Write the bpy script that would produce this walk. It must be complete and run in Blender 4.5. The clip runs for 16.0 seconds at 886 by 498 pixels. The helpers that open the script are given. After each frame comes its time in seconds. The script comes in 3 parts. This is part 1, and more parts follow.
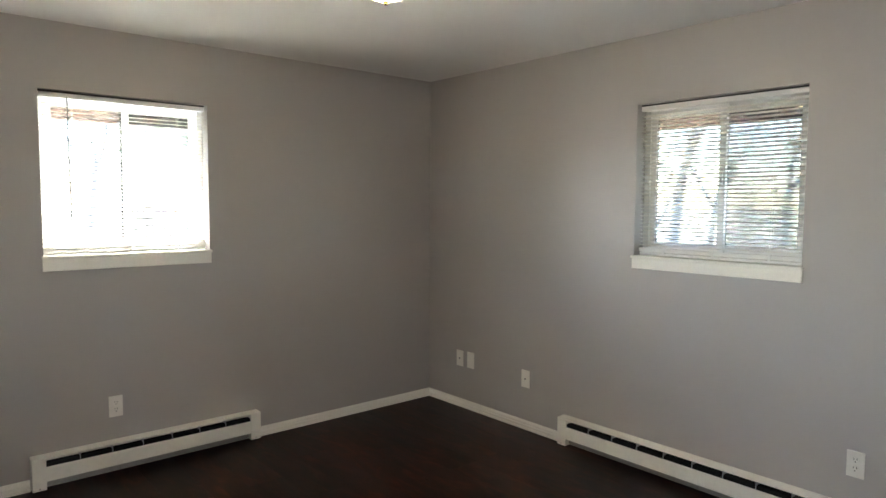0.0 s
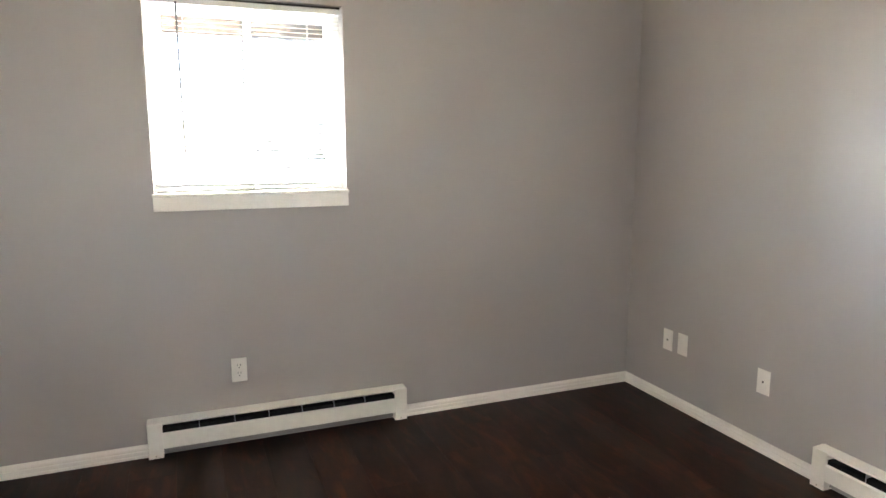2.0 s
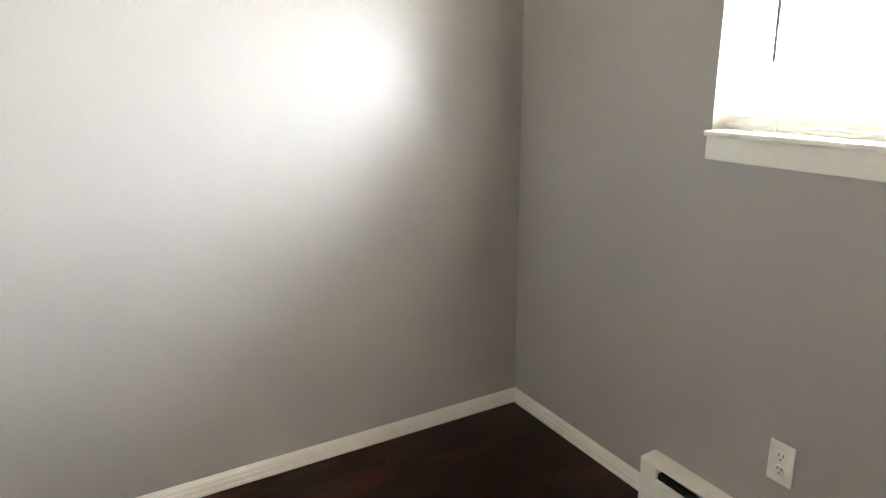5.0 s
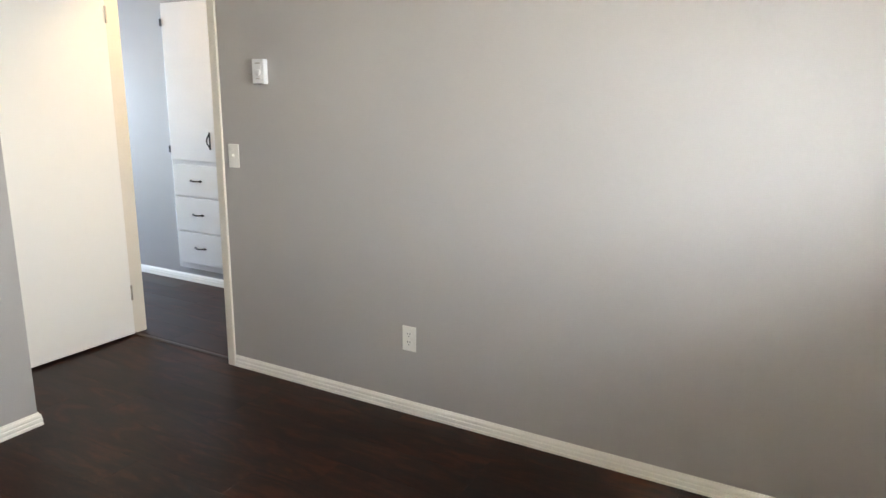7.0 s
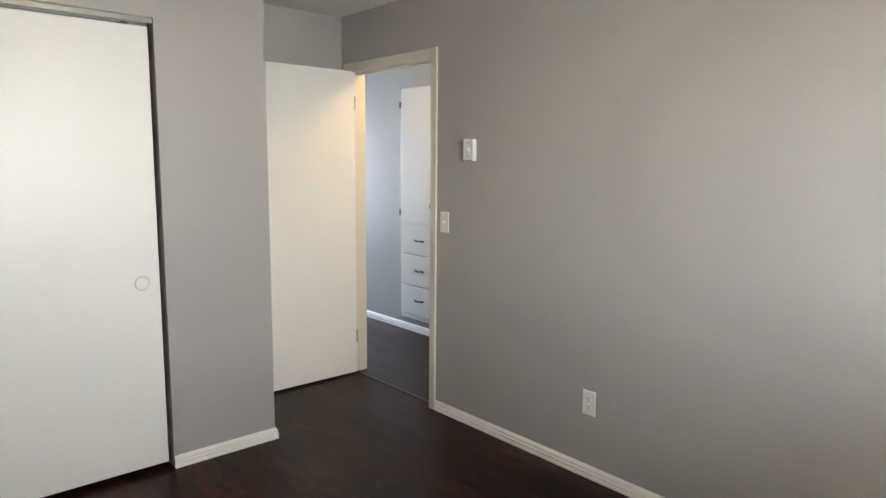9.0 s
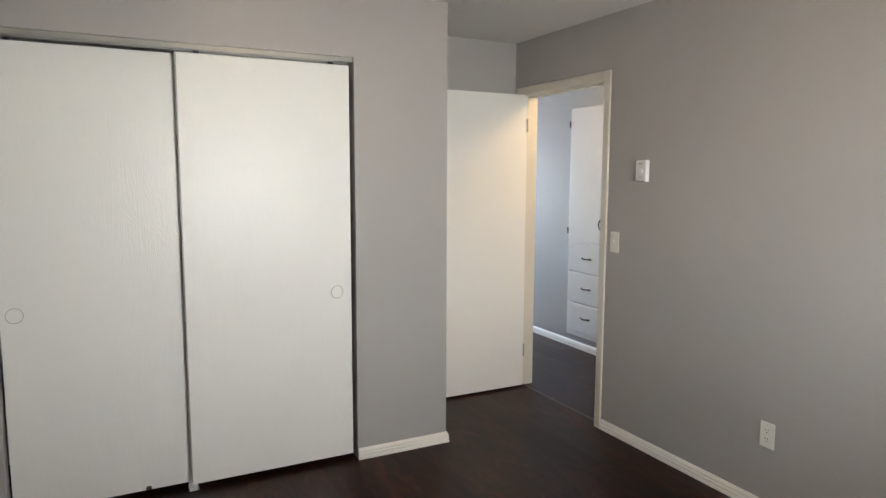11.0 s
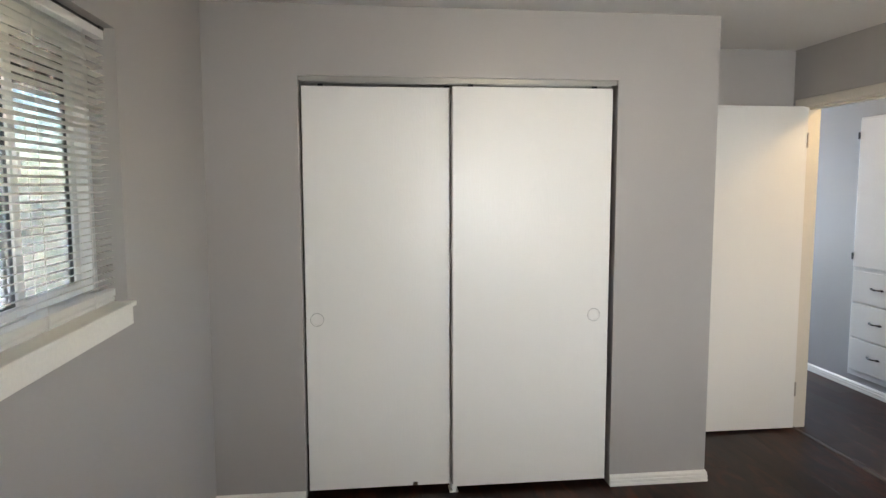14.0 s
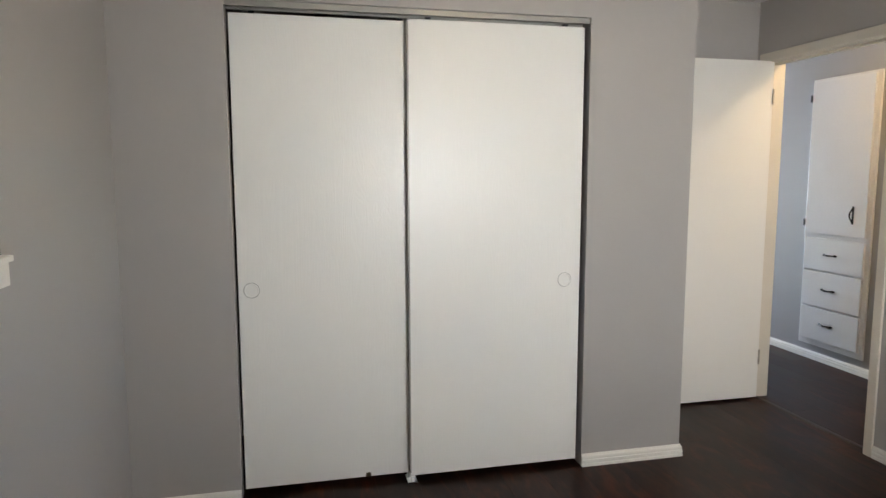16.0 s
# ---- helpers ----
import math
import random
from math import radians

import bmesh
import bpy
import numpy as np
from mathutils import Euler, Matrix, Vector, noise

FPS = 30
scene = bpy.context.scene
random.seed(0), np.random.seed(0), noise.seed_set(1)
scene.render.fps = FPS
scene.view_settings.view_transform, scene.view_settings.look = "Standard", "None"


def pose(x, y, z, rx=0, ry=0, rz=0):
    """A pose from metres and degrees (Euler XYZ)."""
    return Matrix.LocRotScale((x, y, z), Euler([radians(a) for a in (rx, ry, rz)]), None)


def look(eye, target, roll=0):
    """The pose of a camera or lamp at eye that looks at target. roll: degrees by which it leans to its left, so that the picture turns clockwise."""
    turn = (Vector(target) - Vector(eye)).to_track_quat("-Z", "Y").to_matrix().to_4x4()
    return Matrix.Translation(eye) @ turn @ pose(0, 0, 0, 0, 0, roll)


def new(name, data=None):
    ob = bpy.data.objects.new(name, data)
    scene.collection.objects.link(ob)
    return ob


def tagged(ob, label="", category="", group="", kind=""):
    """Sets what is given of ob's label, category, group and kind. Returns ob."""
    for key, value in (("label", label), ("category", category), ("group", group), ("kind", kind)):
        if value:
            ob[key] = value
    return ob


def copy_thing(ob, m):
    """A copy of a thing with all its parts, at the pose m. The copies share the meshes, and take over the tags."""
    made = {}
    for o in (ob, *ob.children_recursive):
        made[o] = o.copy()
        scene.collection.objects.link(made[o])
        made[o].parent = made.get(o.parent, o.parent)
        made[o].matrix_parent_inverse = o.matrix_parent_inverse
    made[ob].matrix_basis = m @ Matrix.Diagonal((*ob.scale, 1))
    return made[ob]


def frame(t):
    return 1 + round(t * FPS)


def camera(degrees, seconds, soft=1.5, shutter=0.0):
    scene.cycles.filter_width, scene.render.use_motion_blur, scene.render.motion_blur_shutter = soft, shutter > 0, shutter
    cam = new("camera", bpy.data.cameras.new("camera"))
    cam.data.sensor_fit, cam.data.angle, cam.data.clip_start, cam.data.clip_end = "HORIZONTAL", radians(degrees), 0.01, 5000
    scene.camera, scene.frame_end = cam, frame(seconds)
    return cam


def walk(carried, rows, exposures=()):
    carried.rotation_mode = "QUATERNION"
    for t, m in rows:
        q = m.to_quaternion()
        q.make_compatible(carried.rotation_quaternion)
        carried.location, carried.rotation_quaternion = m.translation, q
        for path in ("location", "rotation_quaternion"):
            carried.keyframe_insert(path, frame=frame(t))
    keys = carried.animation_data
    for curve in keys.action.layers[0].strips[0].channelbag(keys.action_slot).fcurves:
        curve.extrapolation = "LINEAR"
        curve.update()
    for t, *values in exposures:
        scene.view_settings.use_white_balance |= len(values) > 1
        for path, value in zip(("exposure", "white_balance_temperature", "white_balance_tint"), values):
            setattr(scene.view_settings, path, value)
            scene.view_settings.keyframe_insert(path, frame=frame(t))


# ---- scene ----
cam = camera(68.3, 16.0)
PATH = [
    (0, (-3.186, -3.862, 1.488), (-1.886, -2.349, 1.35), 0.3),
    (0.5, (-3.086, -3.749, 1.487), (-1.809, -2.222, 1.294), 0.4),
    (1, (-2.974, -3.572, 1.475), (-1.755, -2.005, 1.235), 0.5),
    (1.5, (-2.73, -3.362, 1.45), (-1.703, -1.669, 1.171), 0.2),
    (2, (-2.451, -3.133, 1.422), (-1.719, -1.299, 1.107), 0.0),
    (2.5, (-2.169, -2.871, 1.407), (-1.749, -0.949, 1.051), -0.4),
    (3, (-1.882, -2.658, 1.394), (-1.836, -0.696, 1.011), -0.4),
    (3.2, (-1.771, -2.557, 1.383), (-1.929, -0.603, 0.985), -0.4),
    (5.3, (-1.321, -1.373, 1.369), (-3.142, -0.745, 0.831), -0.5),
    (5.5, (-1.279, -1.29, 1.37), (-3.164, -0.901, 0.829), -0.5),
    (6, (-1.208, -1.151, 1.343), (-3.129, -1.332, 0.817), -0.5),
    (6.5, (-1.109, -1.066, 1.359), (-2.956, -1.662, 0.873), 0.9),
    (7, (-1.062, -0.926, 1.404), (-2.774, -1.861, 0.964), 0.8),
    (7.5, (-1.043, -0.813, 1.436), (-2.627, -1.97, 1.046), 0.6),
    (8, (-1.041, -0.745, 1.456), (-2.521, -2.039, 1.087), 0.5),
    (8.5, (-1.037, -0.698, 1.475), (-2.403, -2.126, 1.169), 0.5),
    (9, (-0.992, -0.649, 1.472), (-2.3, -2.138, 1.204), 0.5),
    (11.5, (-0.858, -0.549, 1.525), (-1.634, -2.378, 1.297), 0.2),
    (12, (-0.83, -0.544, 1.544), (-1.483, -2.42, 1.315), 0.2),
    (12.5, (-0.794, -0.55, 1.557), (-1.305, -2.47, 1.331), 0.1),
    (13, (-0.776, -0.533, 1.563), (-1.151, -2.486, 1.346), 0.0),
    (13.5, (-0.773, -0.525, 1.566), (-1.04, -2.498, 1.368), -0.1),
    (14, (-0.748, -0.554, 1.564), (-0.977, -2.532, 1.372), -0.1),
    (14.5, (-0.698, -0.616, 1.529), (-0.93, -2.594, 1.339), -0.2),
    (15, (-0.778, -0.623, 1.502), (-0.957, -2.605, 1.305), -0.3),
    (15.5, (-0.81, -0.742, 1.439), (-0.997, -2.723, 1.242), -0.3),
    (16, (-0.674, -0.949, 1.4), (-1.119, -2.885, 1.168), -0.1),
]
walk(cam, [(t, look(eye, target, roll)) for t, eye, target, roll in PATH], [(0, 6.5, 6400, 9), (0.7, 6.6, 6350, 10), (1.5, 7.05, 6200, 12), (3.0, 7.55, 6300, 11), (4.1, 7.05, 6400, 10), (5.5, 6.95, 6450, 9), (6.5, 6.85, 6450, 9), (7.5, 6.5, 6550, 10), (9, 6.2, 6600, 10), (11.5, 6.1, 6650, 11), (16, 6.05, 6650, 11)])

# ---- world, sun and lamps ----
SUN_EL, SUN_AZ = 51.0, 14.0          # height, and turn from +y towards +x, in degrees
world = bpy.data.worlds.new("sky")
scene.world = world
world.use_nodes = True
wt = world.node_tree
sky = wt.nodes.new("ShaderNodeTexSky")
sky.sky_type = "NISHITA"
sky.sun_disc = False
sky.sun_elevation = radians(SUN_EL)
sky.sun_rotation = radians(SUN_AZ)
wt.nodes["Background"].inputs["Strength"].default_value = 0.15
wt.links.new(sky.outputs[0], wt.nodes["Background"].inputs["Color"])

to_sun = Vector((math.sin(radians(SUN_AZ)) * math.cos(radians(SUN_EL)), math.cos(radians(SUN_AZ)) * math.cos(radians(SUN_EL)), math.sin(radians(SUN_EL))))
sun = bpy.data.lights.new("sun", "SUN")
sun.energy, sun.angle, sun.color = 3.4, radians(0.6), (1.0, 0.95, 0.87)
new("sun", sun).matrix_world = look(to_sun * 60, (0, 0, 0))


def area(name, eye, target, w, h, watts, colour, spread=180):
    """A rectangular fill lamp added to stand in for daylight."""
    data = bpy.data.lights.new(name, "AREA")
    data.shape, data.size, data.size_y, data.energy, data.color = "RECTANGLE", w, h, watts, colour
    data.spread = radians(spread)
    ob = new(name, data)
    ob.matrix_world = look(eye, target)
    return ob


# Cool fill added for the hallway, in an invented opening out of view.
area("hall_daylight", (-3.98, -9.98, 1.30), (-3.98, -2.2, 1.30), 0.8, 1.2, 5.2, (0.66, 0.80, 1.0))
# Lamp added outside the north glass, turned west to brighten walls and closet.
area("window_daylight", (-2.10, 0.48, 1.39), (-2.66, -1.50, 1.21), 1.25, 0.38, 3.1, (0.93, 0.97, 1.0), 160)
# ---- materials ----


def material(name, base, rough=0.5, metal=0.0, spec=0.5, vary=0.06, scale=3.0, grain=60.0, bump=0.05, coat=0.0, stretch=(1, 1, 1), per_piece=0.0, fine=0.5, dist=0.002):
    """A surface with stains at a large scale and grain at a small one, both in metres."""
    m = bpy.data.materials.new(name)
    m.use_nodes = True
    nt = m.node_tree
    n, l = nt.nodes, nt.links
    b = n["Principled BSDF"]
    geo = n.new("ShaderNodeNewGeometry")
    mp = n.new("ShaderNodeMapping")
    mp.inputs["Scale"].default_value = stretch
    l.new(geo.outputs["Position"], mp.inputs["Vector"])
    big, small = n.new("ShaderNodeTexNoise"), n.new("ShaderNodeTexNoise")
    big.inputs["Scale"].default_value, big.inputs["Detail"].default_value = scale, 4
    small.inputs["Scale"].default_value, small.inputs["Detail"].default_value = grain, 5
    l.new(mp.outputs[0], big.inputs["Vector"])
    l.new(mp.outputs[0], small.inputs["Vector"])
    both = n.new("ShaderNodeMix")
    both.data_type = "FLOAT"
    both.inputs[0].default_value = fine
    l.new(big.outputs["Fac"], both.inputs[2])
    l.new(small.outputs["Fac"], both.inputs[3])
    value = both.outputs[0]
    if per_piece:
        info = n.new("ShaderNodeObjectInfo")
        add = n.new("ShaderNodeMath")
        add.operation = "MULTIPLY_ADD"
        add.inputs[1].default_value = per_piece
        l.new(info.outputs["Random"], add.inputs[0])
        l.new(value, add.inputs[2])
        value = add.outputs[0]
    ramp = n.new("ShaderNodeValToRGB")
    low = [max(0.0, c * (1 - vary)) for c in base]
    high = [min(1.0, c * (1 + vary)) for c in base]
    ramp.color_ramp.elements[0].position, ramp.color_ramp.elements[0].color = 0.3, (*low, 1)
    ramp.color_ramp.elements[1].position, ramp.color_ramp.elements[1].color = 0.7 + per_piece, (*high, 1)
    l.new(value, ramp.inputs[0])
    l.new(ramp.outputs[0], b.inputs["Base Color"])
    rr = n.new("ShaderNodeMapRange")
    rr.inputs["To Min"].default_value, rr.inputs["To Max"].default_value = max(0.02, rough - 0.07), min(1, rough + 0.07)
    l.new(big.outputs["Fac"], rr.inputs["Value"])
    l.new(rr.outputs[0], b.inputs["Roughness"])
    b.inputs["Metallic"].default_value = metal
    b.inputs["Specular IOR Level"].default_value = spec
    b.inputs["Coat Weight"].default_value = coat
    if bump:
        bp = n.new("ShaderNodeBump")
        bp.inputs["Strength"].default_value, bp.inputs["Distance"].default_value = bump, dist
        l.new(small.outputs["Fac"], bp.inputs["Height"])
        l.new(bp.outputs[0], b.inputs["Normal"])
    return m


def floor_material():
    """Dark cherry laminate: long streaks along y, each plank of its own shade."""
    m = bpy.data.materials.new("dark_laminate")
    m.use_nodes = True
    nt = m.node_tree
    n, l = nt.nodes, nt.links
    b = n["Principled BSDF"]
    geo, info = n.new("ShaderNodeNewGeometry"), n.new("ShaderNodeObjectInfo")
    shift = n.new("ShaderNodeVectorMath")
    shift.operation = "SCALE"
    shift.inputs[0].default_value = (7, 19, 3)
    l.new(info.outputs["Random"], shift.inputs["Scale"])
    add = n.new("ShaderNodeVectorMath")
    l.new(geo.outputs["Position"], add.inputs[0])
    l.new(shift.outputs[0], add.inputs[1])
    mp = n.new("ShaderNodeMapping")
    mp.inputs["Scale"].default_value = (1.0, 0.26, 1.0)
    l.new(add.outputs[0], mp.inputs["Vector"])
    tex = []
    for sc, detail, dis in ((11, 6, 1.6), (95, 4, 0.4), (3.5, 2, 0.0)):
        t = n.new("ShaderNodeTexNoise")
        t.inputs["Scale"].default_value, t.inputs["Detail"].default_value, t.inputs["Distortion"].default_value = sc, detail, dis
        l.new(mp.outputs[0], t.inputs["Vector"])
        tex.append(t.outputs["Fac"])
    mix = n.new("ShaderNodeMix")
    mix.data_type = "FLOAT"
    mix.inputs[0].default_value = 0.22
    l.new(tex[0], mix.inputs[2])
    l.new(tex[1], mix.inputs[3])
    per = n.new("ShaderNodeMath")
    per.operation = "MULTIPLY_ADD"
    per.inputs[1].default_value = 0.08
    l.new(info.outputs["Random"], per.inputs[0])
    l.new(mix.outputs[0], per.inputs[2])
    ramp = n.new("ShaderNodeValToRGB")
    stops = ramp.color_ramp
    stops.elements[0].position, stops.elements[0].color = 0.40, (0.006, 0.0020, 0.0012, 1)
    stops.elements[1].position, stops.elements[1].color = 0.80, (0.068, 0.0165, 0.0055, 1)
    mid = stops.elements.new(0.56)
    mid.color = (0.018, 0.0049, 0.0021, 1)
    l.new(per.outputs[0], ramp.inputs[0])
    l.new(ramp.outputs[0], b.inputs["Base Color"])
    rr = n.new("ShaderNodeMapRange")
    rr.inputs["To Min"].default_value, rr.inputs["To Max"].default_value = 0.30, 0.48
    l.new(tex[2], rr.inputs["Value"])
    l.new(rr.outputs[0], b.inputs["Roughness"])
    b.inputs["Specular IOR Level"].default_value = 0.22
    bp = n.new("ShaderNodeBump")
    bp.inputs["Strength"].default_value, bp.inputs["Distance"].default_value = 0.12, 0.001
    l.new(tex[1], bp.inputs["Height"])
    l.new(bp.outputs[0], b.inputs["Normal"])
    return m


def door_material(name, base, rough):
    """White paint over a flat oak door: the grain's cathedral arches stand in low relief."""
    m = material(name, base, rough, vary=0.004, scale=2.0, grain=45, bump=0.0, stretch=(1, 1, 0.3))
    nt = m.node_tree
    n, l = nt.nodes, nt.links
    geo = n.new("ShaderNodeNewGeometry")
    heights = []
    for stretch, scale, detail, dis in ((0.10, 9.0, 2, 2.2), (0.030, 150.0, 3, 0.0)):
        mp = n.new("ShaderNodeMapping")
        mp.inputs["Scale"].default_value = (1, 1, stretch)
        l.new(geo.outputs["Position"], mp.inputs["Vector"])
        tex = n.new("ShaderNodeTexNoise")
        tex.inputs["Scale"].default_value, tex.inputs["Detail"].default_value, tex.inputs["Distortion"].default_value = scale, detail, dis
        l.new(mp.outputs[0], tex.inputs["Vector"])
        heights.append(tex.outputs["Fac"])
    rings = n.new("ShaderNodeMath")
    rings.operation = "MULTIPLY"
    rings.inputs[1].default_value = 95.0
    l.new(heights[0], rings.inputs[0])
    wave = n.new("ShaderNodeMath")
    wave.operation = "SINE"
    l.new(rings.outputs[0], wave.inputs[0])
    add = n.new("ShaderNodeMath")
    add.operation = "MULTIPLY_ADD"
    add.inputs[1].default_value = 0.22
    l.new(wave.outputs[0], add.inputs[0])
    l.new(heights[1], add.inputs[2])
    bp = n.new("ShaderNodeBump")
    bp.inputs["Strength"].default_value, bp.inputs["Distance"].default_value = 0.24, 0.0012
    l.new(add.outputs[0], bp.inputs["Height"])
    l.new(bp.outputs[0], n["Principled BSDF"].inputs["Normal"])
    return m


def clear_material(name, tint, gloss, veil=0.0):
    """Thin glass: it lets light straight through, dimmed by tint, and mirrors a little; veil mixes in a grey weave,
    paled to add haze.
    """
    m = bpy.data.materials.new(name)
    m.use_nodes = True
    nt = m.node_tree
    n, l = nt.nodes, nt.links
    n.remove(n["Principled BSDF"])
    out = n["Material Output"]
    tr, gl, mx = n.new("ShaderNodeBsdfTransparent"), n.new("ShaderNodeBsdfGlossy"), n.new("ShaderNodeMixShader")
    tr.inputs["Color"].default_value = (*tint, 1)
    gl.inputs["Roughness"].default_value = 0.01
    mx.inputs[0].default_value = gloss
    l.new(tr.outputs[0], mx.inputs[1])
    l.new(gl.outputs[0], mx.inputs[2])
    last = mx
    if veil:
        df, m2 = n.new("ShaderNodeBsdfDiffuse"), n.new("ShaderNodeMixShader")
        # Weave colour is raised to paint a milky haze over the screened pane.
        df.inputs["Color"].default_value = (0.45, 0.47, 0.49, 1)
        m2.inputs[0].default_value = veil
        l.new(tr.outputs[0], m2.inputs[1])
        l.new(df.outputs[0], m2.inputs[2])
        last = m2
    l.new(last.outputs[0], out.inputs["Surface"])
    return m


def glow_material(name, colour, strength):
    m = bpy.data.materials.new(name)
    m.use_nodes = True
    b = m.node_tree.nodes["Principled BSDF"]
    b.inputs["Base Color"].default_value = (0.85, 0.8, 0.7, 1)
    b.inputs["Emission Color"].default_value = (*colour, 1)
    b.inputs["Emission Strength"].default_value = strength
    return m


def slat_material():
    """Thin white vinyl: half of the light that falls on it goes through."""
    m = bpy.data.materials.new("slat_vinyl")
    m.use_nodes = True
    nt = m.node_tree
    n, l = nt.nodes, nt.links
    b = n["Principled BSDF"]
    b.inputs["Base Color"].default_value = (0.82, 0.80, 0.75, 1)
    b.inputs["Roughness"].default_value = 0.4
    tl, mx = n.new("ShaderNodeBsdfTranslucent"), n.new("ShaderNodeMixShader")
    tl.inputs["Color"].default_value = (0.82, 0.80, 0.75, 1)
    mx.inputs[0].default_value = 0.36
    l.new(b.outputs[0], mx.inputs[1])
    l.new(tl.outputs[0], mx.inputs[2])
    l.new(mx.outputs[0], n["Material Output"].inputs["Surface"])
    return m


WALL = material("greige_paint", (0.420, 0.398, 0.380), 0.41, vary=0.045, scale=1.1, grain=260, bump=0.10, fine=0.3, dist=0.0012)
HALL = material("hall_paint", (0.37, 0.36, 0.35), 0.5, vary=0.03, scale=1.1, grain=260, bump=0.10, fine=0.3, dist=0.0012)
CEIL = material("ceiling_paint", (0.76, 0.745, 0.72), 0.7, vary=0.03, scale=1.5, grain=180, bump=0.15, dist=0.0015)
TRIM = material("trim_paint", (0.87, 0.85, 0.79), 0.32, vary=0.05, scale=5, grain=90, bump=0.05)
CASING = material("casing_paint", (0.72, 0.67, 0.58), 0.35, vary=0.04, scale=4, grain=90, bump=0.05)
VINYL = material("window_vinyl", (0.80, 0.80, 0.78), 0.35, vary=0.03, scale=6, grain=80, bump=0.02)
SLAT = slat_material()
GASKET = material("black_gasket", (0.02, 0.02, 0.022), 0.6, vary=0.2)
HEATER = material("heater_enamel", (0.88, 0.86, 0.79), 0.35, vary=0.05, scale=6, grain=40, bump=0.04)
TRAY = material("heater_tray", (0.33, 0.32, 0.30), 0.5, vary=0.15, scale=8)
# Near-black on fins and element puts the slot's shade into their colour.
DARK = material("heater_slot_shade", (0.012, 0.012, 0.013), 0.85, spec=0.1, vary=0.3, scale=10)
ALU = material("aluminium_fin", (0.45, 0.46, 0.48), 0.4, metal=0.8, vary=0.15, scale=20)
PLATE = material("plate_plastic", (0.84, 0.82, 0.76), 0.3, vary=0.03, scale=10, grain=60, bump=0.02)
SLOT = material("slot_dark", (0.03, 0.025, 0.02), 0.6, vary=0.2)
THERM = material("thermostat_plastic", (0.80, 0.80, 0.79), 0.35, vary=0.03, scale=10)
DOOR = door_material("door_paint", (0.87, 0.855, 0.815), 0.33)
CLOSET = door_material("closet_door_paint", (0.86, 0.85, 0.815), 0.37)
CABINET = material("cabinet_paint", (0.80, 0.80, 0.79), 0.38, vary=0.03, scale=4, grain=70, bump=0.04)
BRONZE = material("dark_bronze", (0.008, 0.007, 0.006), 0.5, metal=0.0, spec=0.25, vary=0.3, scale=30)
STEEL = material("worn_steel", (0.42, 0.38, 0.32), 0.4, metal=0.8, vary=0.2, scale=40)
TRACK = material("track_metal", (0.36, 0.35, 0.32), 0.38, metal=0.35, vary=0.12, scale=6, grain=30, stretch=(0.3, 1, 1))
RAWWOOD = material("bare_fibreboard", (0.12, 0.085, 0.05), 0.8, vary=0.3, scale=60)
RIM_SHADE = material("pull_gap", (0.20, 0.19, 0.18), 0.6, vary=0.1)
STRIP = material("threshold_strip", (0.030, 0.018, 0.013), 0.4, vary=0.3, scale=8)
FLOOR = floor_material()
BASE = material("floor_underlay", (0.012, 0.006, 0.004), 0.7, vary=0.2)
# Tint far darker than clear glass, to hold down the daylight seen through.
GLASS = clear_material("window_glass", (0.26, 0.267, 0.27), 0.06)
SCREEN = clear_material("insect_screen", (0.92, 0.94, 0.95), 0.0, veil=0.40)
BRASS = material("brass", (0.60, 0.42, 0.16), 0.25, metal=0.95, vary=0.1, scale=20)
DOME = glow_material("lit_dome", (1.0, 0.78, 0.48), 0.34)
HALLDOME = glow_material("lit_hall_dome", (1.0, 0.70, 0.36), 0.62)
SOFFIT = material("soffit_boards", (0.62, 0.43, 0.34), 0.6, vary=0.2, scale=5, grain=60, per_piece=0.2)
ROOF = material("roof_felt", (0.10, 0.09, 0.085), 0.9, vary=0.2, scale=4)
GROUND = material("dry_lawn", (0.36, 0.33, 0.25), 0.95, vary=0.35, scale=0.4, grain=9, bump=0.4, dist=0.03)
BARK = material("bark", (0.32, 0.315, 0.31), 0.9, vary=0.35, scale=4, grain=30, bump=0.5, stretch=(1, 1, 0.3), dist=0.02)
LEAF = material("autumn_leaves", (0.30, 0.17, 0.06), 0.7, vary=0.5, scale=3, grain=20)

# ---- mesh helpers ----


def mesh_of(name, bm, mat, smooth=False):
    bmesh.ops.recalc_face_normals(bm, faces=bm.faces)
    data = bpy.data.meshes.new(name)
    bm.to_mesh(data)
    bm.free()
    data.materials.append(mat)
    if smooth:
        data.polygons.foreach_set("use_smooth", [True] * len(data.polygons))
        data.set_sharp_from_angle(angle=radians(40))
    return data


def part(name, bm, mat, parent, label="", smooth=False):
    ob = new(name, mesh_of(name, bm, mat, smooth))
    ob.parent = parent
    return tagged(ob, label)


def structure(name, bm, mat, label, category):
    return tagged(new(name, mesh_of(name, bm, mat)), label, category, kind="structure")


def thing(name, place, label, category, group="", turn=0, kind=""):
    """An Empty at a thing's base; its parts are built round the origin."""
    ob = new(name)
    ob.empty_display_size = 0.05
    ob.matrix_basis = pose(*place, 0, 0, turn)
    return tagged(ob, label, category, group, kind)


def box(bm, lo, hi, bevel=0.0, segs=2):
    size = [b - a for a, b in zip(lo, hi)]
    mid = [(a + b) / 2 for a, b in zip(lo, hi)]
    got = bmesh.ops.create_cube(bm, size=1, matrix=Matrix.Translation(mid) @ Matrix.Diagonal((*size, 1)))
    if bevel:
        edges = list({e for v in got["verts"] for e in v.link_edges})
        bmesh.ops.bevel(bm, geom=edges, offset=bevel, segments=segs, profile=0.5, affect="EDGES")
    return bm


